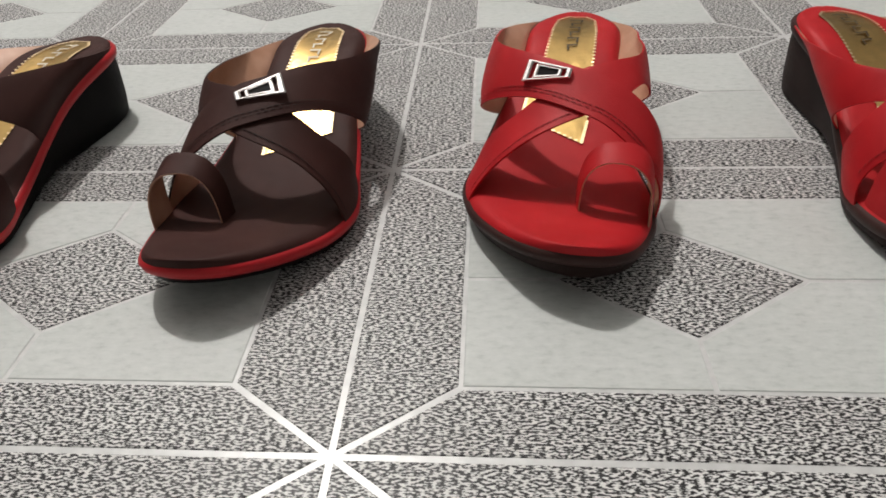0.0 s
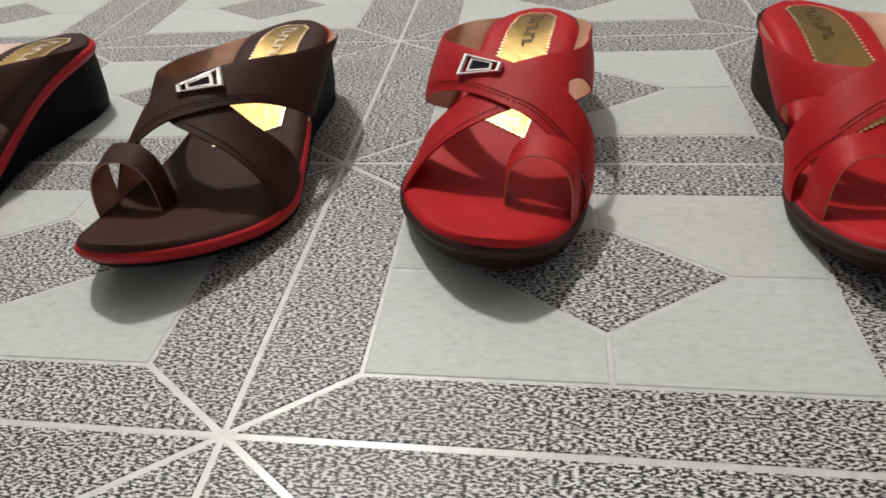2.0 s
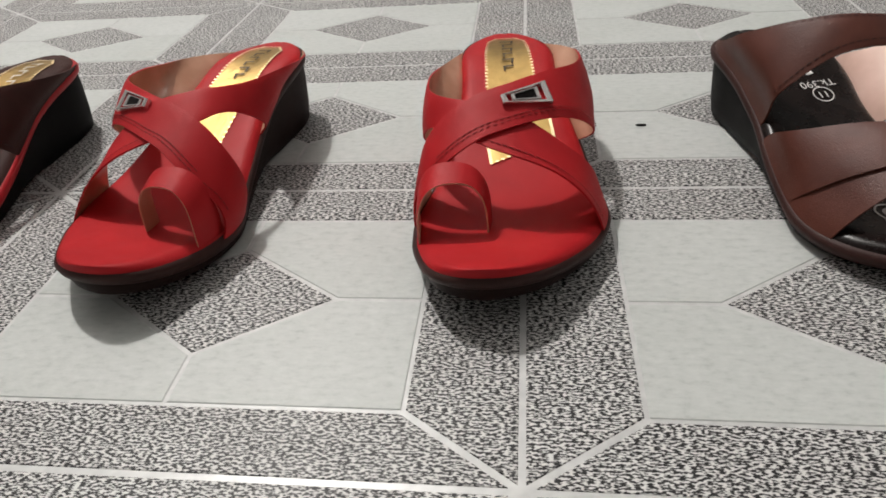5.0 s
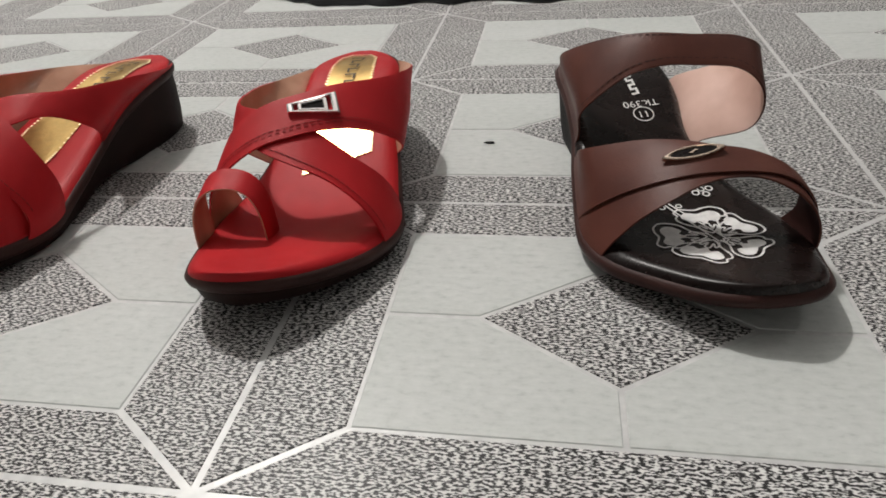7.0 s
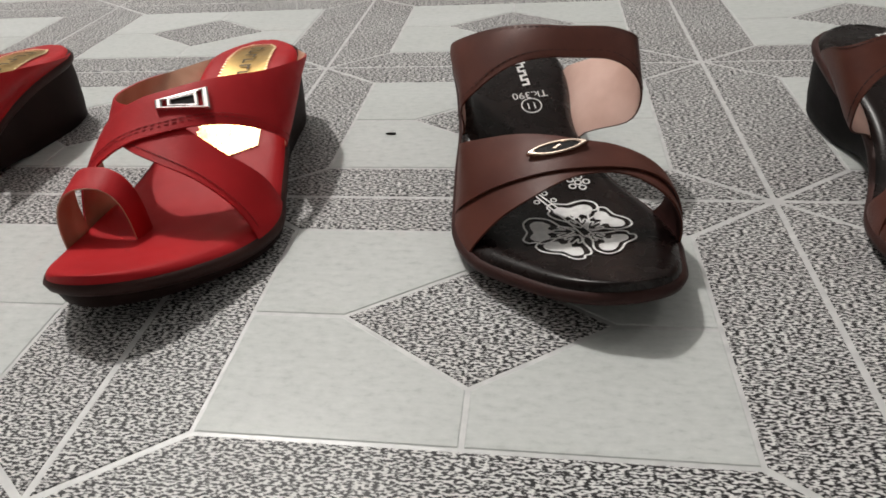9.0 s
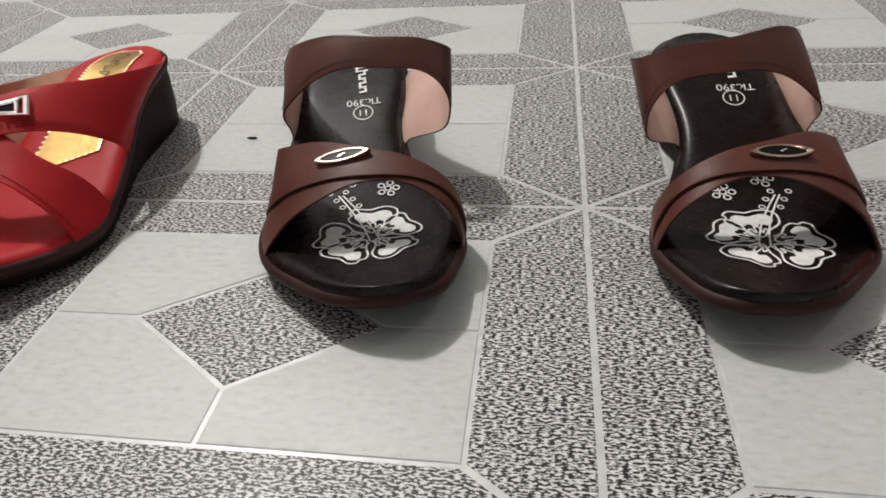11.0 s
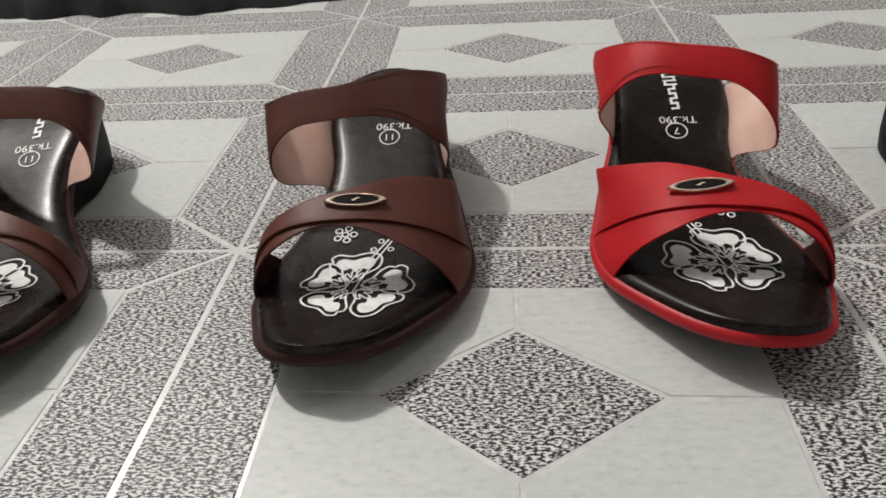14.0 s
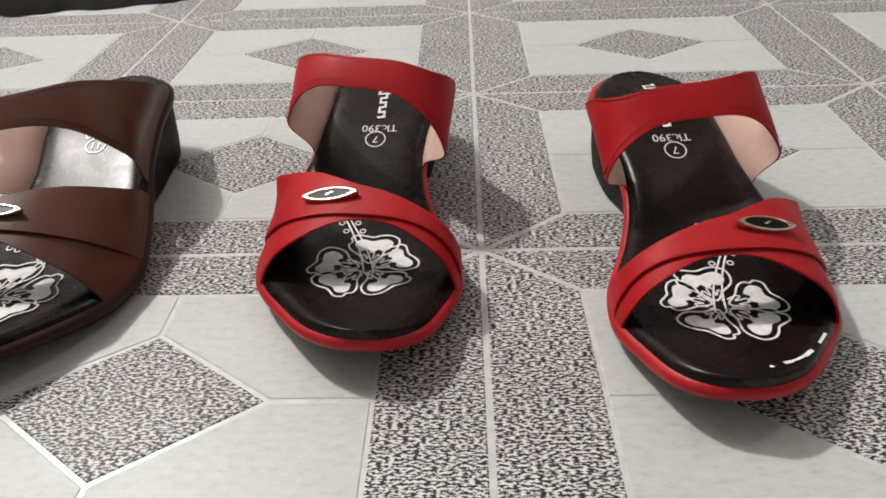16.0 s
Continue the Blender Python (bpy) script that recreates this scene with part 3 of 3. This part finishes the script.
    for ang, sz, wd in ((226, 0.0248, 0.82), (309, 0.0222, 0.88), (29, 0.0235, 0.76), (87, 0.0262, 0.78), (165, 0.0270, 0.70)):
        a = math.radians(ang if m > 0 else 180 - ang)
        outer = petal(hx, hy, a, sz, 0.95 * wd / 0.8)
        lines += ribbon(outer + outer[:1], 0.0010)
        shapes.append(petal(hx, hy, a, sz, 0.95 * wd / 0.8, inner=True))
        lobes = [(hx + math.cos(a + da) * sz * r, hy + math.sin(a + da) * sz * r) for da, r in
                 ((-0.55, 0.16), (-0.42, 0.40), (-0.28, 0.44), (-0.17, 0.30), (-0.09, 0.48), (0.09, 0.50), (0.17, 0.30), (0.28, 0.44), (0.42, 0.40), (0.55, 0.16))]
        lines += ribbon(rounded(lobes)[:-3], 0.0009)
    spine = [(hx + m * (0.0015 - 0.009 * t - 0.008 * t * t), hy - 0.004 + 0.043 * t, 0.0024 * (1 - 0.55 * t)) for t in np.linspace(0, 1, 14)]
    stem = [(x - w, y) for x, y, w in spine[::-1]] + [(spine[0][0], spine[0][1] - 0.0020)] + [(x + w, y) for x, y, w in spine]
    lines += ribbon(stem, 0.0009)
    for t in (0.78, 0.92, 1.06):
        for sd in (-1, 1):
            lines += ribbon(ring_of(hx + m * (0.0015 - 0.009 * t - 0.008 * t * t) + sd * 0.0042, hy - 0.004 + 0.043 * t, 0.0014, 8), 0.0007)
    for bx, by in ((hx + m * 0.0095, hy + 0.0410), (hx - m * 0.0105, hy + 0.0510)):
        for i in range(6):
            rr = 0 if i == 5 else 0.0043
            lines += ribbon(ring_of(bx + rr * math.cos(i * 1.2566), by + rr * math.sin(i * 1.2566), 0.0017, 10), 0.0008)
    pr = part("printed_flower", draped("printed_flower", m, lines, WHITE, 0.0006), bed, "white printed hibiscus flower")
    part("petal_fill", draped("petal_fill", m, shapes, WHITE, 0.0004), pr)
    # price and ringed size, read from the heel
    tx, rx = mid_x(price_at[1], m) + price_at[0] * m, mid_x(ring_at[1], m) + ring_at[0] * m
    part("price_print", text_shape("Tk.390", 0.0074, m, tx, price_at[1] * LEN, WHITE, 0.0005), bed, "white printed price")
    part("size_print", text_shape(size_text, 0.0070, m, rx, ring_at[1] * LEN, WHITE, 0.0005), bed, "white printed size number")
    part("size_ring", draped("size_ring", m, ribbon(ring_of(rx, ring_at[1] * LEN, 0.0056, 28), 0.0007), WHITE, 0.0005), bed)
    bars = []
    for i in range(11):
        y = (price_at[1] + 0.036 + 0.0175 * i) * LEN
        wdt = 0.0072 if i > 4 else 0.0040
        bars += ribbon([(tx - wdt / 2, y), (tx + wdt / 2, y + 0.0006)], 0.0017)
        bars += ribbon([(tx + wdt * 0.4 * (-1) ** i, y), (tx + wdt * 0.4 * (-1) ** i, y + 0.0034)], 0.0015)
    part("lettering", draped("lettering", m, bars, WHITE, 0.0005), bed, "white unreadable lettering")
    return root


def scuff_marks(slide, m):
    """Broken white scuffs along the outer toe edge of a footbed."""
    use_form(SLIDE_FORM)
    line = [(0.0013, 0.0072), (-0.0045, 0.0092), (-0.0074, 0.0101), (-0.0107, 0.0117), (-0.0146, 0.0139), (-0.0190, 0.0174), (-0.0246, 0.0225), (-0.0304, 0.0289)]
    quads = []
    for k, (a, b) in enumerate(zip(line, line[1:])):
        if k not in (0, 5):
            quads += ribbon([(m * a[0], a[1]), (m * b[0], b[1])], (0.0012, 0.0016, 0.0011)[k % 3])
    quads.append([(m * line[0][0] + 0.0010 * math.cos(i * 1.047), line[0][1] + 0.0008 * math.sin(i * 1.047)) for i in range(6)])
    bed = next(c for c in slide.children if c.name.startswith("footbed"))
    part("scuff_marks", draped("scuff_marks", m, quads, WHITE, 0.0007), bed, "broken white scuff marks")
    return slide


def put(ob, x, y, turn):
    ob.matrix_basis = pose(x, y, 0, 0, 0, turn)
    return ob


put(cross_sandal("cross_strap_sandal", 1, BROWN, REDRUBBER, BLACK, LINING, THREAD_B, "dark brown leather cross-strap toe-loop sandal with a red edge", own=(0.0000, -0.0253, 0.0000, 0.0000, 0.0230, 0.0047), buckle_at=(0.3700, 0.5150)), -0.2553, 0.0593, -8.30)
put(cross_sandal("cross_strap_sandal", -1, BROWN, REDRUBBER, BLACK, LINING, THREAD_B, "dark brown leather cross-strap toe-loop sandal with a red edge", own=(-0.0077, 0.0005, 0.0057, -0.0009, -0.0131, 0.0294), buckle_at=(0.3700, 0.5150)), -0.0724, 0.0726, -4.26)
put(cross_sandal("cross_strap_sandal", 1, RED, DARKBROWN, SOLEBROWN, LINING, THREAD_R, "red leather cross-strap toe-loop sandal with a dark brown edge", own=(0.0051, -0.0003, -0.0085, 0.0161, 0.0107, -0.0563), buckle_at=(0.3875, 0.6000)), 0.0900, 0.0841, -7.90)
put(cross_sandal("cross_strap_sandal", -1, RED, DARKBROWN, SOLEBROWN, LINING, THREAD_R, "red leather cross-strap toe-loop sandal with a dark brown edge", own=(-0.0015, 0.0056, 0.0027, -0.0293, -0.0310, 0.0164), buckle_at=(0.3750, 0.5650)), 0.2911, 0.0821, 1.76)
put(band_slide("two_band_slide", 1, SATIN, DARKBROWN, "11", THREAD_B, "brown two-band slide sandal with a black flower-printed footbed", own=(0.0080, 0.0139, -0.0030, 0.0494, -0.0257, 0.0194),
    buckle_at=(0.2825, 0.5850), price_at=(0.0080, 0.6681), ring_at=(0.0086, 0.6317), flower_at=(0.0048, 0.2214)), 0.5058, 0.0935, 13.96)
put(band_slide("two_band_slide", -1, SATIN, DARKBROWN, "11", THREAD_B, "brown two-band slide sandal with a black flower-printed footbed", own=(0.0037, 0.0110, 0.0011, -0.0094, -0.0501, 0.0063),
    buckle_at=(0.2675, 0.5450), price_at=(-0.0051, 0.6833), ring_at=(-0.0017, 0.6485), flower_at=(0.0015, 0.2047)), 0.6775, 0.1003, 1.54)
put(band_slide("two_band_slide", 1, RED, REDRUBBER, "7", THREAD_R, "red two-band slide sandal with a black flower-printed footbed", own=(0.0031, -0.0103, -0.0117, 0.0100, -0.0126, 0.0181),
    buckle_at=(0.2625, 0.5900), price_at=(0.0031, 0.6528), ring_at=(0.0028, 0.6183), flower_at=(0.0051, 0.2300)), 0.8398, 0.1119, -1.98)
put(scuff_marks(band_slide("two_band_slide", -1, RED, REDRUBBER, "7", THREAD_R, "red two-band slide sandal with a black flower-printed footbed", own=(0.0039, -0.0046, -0.0195, -0.0192, -0.0346, -0.0218),
    buckle_at=(0.2575, 0.6000), price_at=(0.0000, 0.6724), ring_at=(0.0011, 0.6353), flower_at=(0.0044, 0.2161)), -1), 1.0044, 0.0846, 1.73)


# ---- black cloth heaped at the back ----
def cloth_heap():
    vs, fs = [], []
    nx, ny = 70, 34
    for j in range(ny + 1):
        for i in range(nx + 1):
            a, b = i / nx, j / ny
            x = 0.03 + 0.62 * a
            front = 0.645 + 0.07 * abs(2 * a - 1) ** 3 + 0.022 * noise.noise(Vector((a * 9, 3.1, 0))) + 0.008 * noise.noise(Vector((a * 31, 7.7, 0)))
            y = front + 0.36 * b
            rise = 0.10 * min(1, b * 2.2) ** 0.6 * min(1, (1 - b) * 4) * min(1, a * 6) * min(1, (1 - a) * 6)
            z = 0.001 + rise * (0.8 + 0.5 * noise.noise(Vector((x * 14, y * 14, 1.0)))) + 0.006 * rise / 0.1 * noise.noise(Vector((x * 60, y * 60, 2.0)))
            vs.append((x, y, max(z, 0.001)))
    for j in range(ny):
        for i in range(nx):
            a = j * (nx + 1) + i
            fs.append([a, a + 1, a + nx + 2, a + nx + 1])
    return tagged(new("crumpled_cloth", mesh_of("crumpled_cloth", vs, fs, [CLOTH])), "crumpled black cloth lying on the patterned floor", "cloth")


cloth_heap()


# ---- floor marks ----
# Dark specks of the printed floor pattern, built as thin raised flakes.
def floor_speck(x, y, w):
    vs = [(x + w * math.cos(k * 0.785) * (1 + 0.25 * math.sin(k * 2.1)), y + 0.35 * w * math.sin(k * 0.785), 0.0003) for k in range(8)]
    vs += [(a, b, 0.0011) for a, b, c in vs]
    fs = [list(range(8, 16))] + [[k, (k + 1) % 8, 8 + (k + 1) % 8, 8 + k] for k in range(8)]
    tagged(new("printed_speck", mesh_of("printed_speck", vs, fs, [BLACK], smooth=False)), "small dark printed speck on a pale floor piece", "chip", "dark chips on the floor")


floor_speck(0.3783, 0.2805, 0.0032)
floor_speck(0.9766, 0.2801, 0.0032)


# ---- floor pieces ----
GAP, GAP_IN, TOP, DROP = 0.0015, 0.0011, 0.0, 0.0003


def inset_poly(poly, gaps):
    """Draws each side of a convex outline in by its own gap."""
    n = len(poly)
    lines = []
    for k in range(n):
        (x0, y0), (x1, y1) = poly[k], poly[(k + 1) % n]
        d = math.hypot(x1 - x0, y1 - y0)
        nx, ny = -(y1 - y0) / d, (x1 - x0) / d
        lines.append((nx, ny, nx * x0 + ny * y0 + gaps[k]))
    out = []
    for k in range(n):
        a, b = lines[k - 1], lines[k]
        det = a[0] * b[1] - a[1] * b[0]
        out.append(((a[2] * b[1] - a[1] * b[2]) / det, (a[0] * b[2] - a[2] * b[0]) / det))
    return out


def piece_shapes():
    """The pieces of one repeat, from its lower-left star: name, outline, gaps, material."""
    cx, cy = PX / 2, PY / 2
    out = []
    N, F, Lf, R = (cx, cy - DY), (cx, cy + DY), (cx - DX, cy), (cx + DX, cy)
    out.append(("diamond_piece", [N, R, F, Lf], [GAP_IN] * 4, GRANITE))
    e = 0.0010
    out.append(("stone_piece", [(BX, BY), (cx, BY), N, Lf, (BX, cy)], [e, GAP_IN, GAP_IN, GAP_IN, e], STONE))
    out.append(("stone_piece", [(cx, BY), (PX - BX, BY), (PX - BX, cy), R, N], [e, e, GAP_IN, GAP_IN, GAP_IN], STONE))
    out.append(("stone_piece", [(PX - BX, cy), (PX - BX, PY - BY), (cx, PY - BY), F, R], [e, e, GAP_IN, GAP_IN, GAP_IN], STONE))
    out.append(("stone_piece", [(cx, PY - BY), (BX, PY - BY), (BX, cy), Lf, F], [e, e, GAP_IN, GAP_IN, GAP_IN], STONE))
    out.append(("band_piece", [(0, 0), (PX, 0), (PX - BX, BY), (BX, BY)], [GAP, GAP, e, GAP], GRANITE))
    out.append(("band_piece", [(PX, 0), (PX, PY), (PX - BX, PY - BY), (PX - BX, BY)], [GAP, GAP, e, GAP], GRANITE))
    out.append(("band_piece", [(PX, PY), (0, PY), (BX, PY - BY), (PX - BX, PY - BY)], [GAP, GAP, e, GAP], GRANITE))
    out.append(("band_piece", [(0, PY), (0, 0), (BX, BY), (BX, PY - BY)], [GAP, GAP, e, GAP], GRANITE))
    return out


def piece_geometry(poly, gaps):
    low, top = inset_poly(poly, gaps), inset_poly(poly, [g + 0.0004 for g in gaps])
    n = len(poly)
    vs = [(x, y, -DROP - 0.0004) for x, y in low] + [(x, y, TOP - 0.0003) for x, y in low] + [(x, y, TOP) for x, y in top]
    fs = [list(range(2 * n, 3 * n))]
    for l in (0, 1):
        fs += [[l * n + k, l * n + (k + 1) % n, (l + 1) * n + (k + 1) % n, (l + 1) * n + k] for k in range(n)]
    return vs, fs


def lay_floor():
    kinds = []
    for name, poly, gaps, mat in piece_shapes():
        vs, fs = piece_geometry(poly, gaps)
        me = bpy.data.meshes.new(name)
        me.from_pydata(vs, [], fs)
        me.materials.append(mat)
        kinds.append((name, me, vs, fs, mat))
    rest = {}
    for i in range(-6, 9):
        for j in range(-8, 13):
            for name, me, vs, fs, mat in kinds:
                if -2 <= i <= 4 and -1 <= j <= 3:
                    if j == 3 and i not in (0, 1, 2):
                        pass
                    else:
                        ob = new(name, me)
                        ob.parent = floor
                        ob.location = (i * PX, j * PY, 0)
                        continue
                V, Fc = rest.setdefault(mat.name, ([], []))
                b = len(V)
                V += [(x + i * PX, y + j * PY, z) for x, y, z in vs]
                Fc += [[b + k for k in f] for f in fs]
    for mat, name in ((GRANITE, "speckled_floor_pieces"), (STONE, "pale_floor_pieces")):
        V, Fc = rest[mat.name]
        me = bpy.data.meshes.new(name)
        me.from_pydata(V, [], Fc)
        me.materials.append(mat)
        tagged(part(name, me, floor), kind="stuff")


lay_floor()
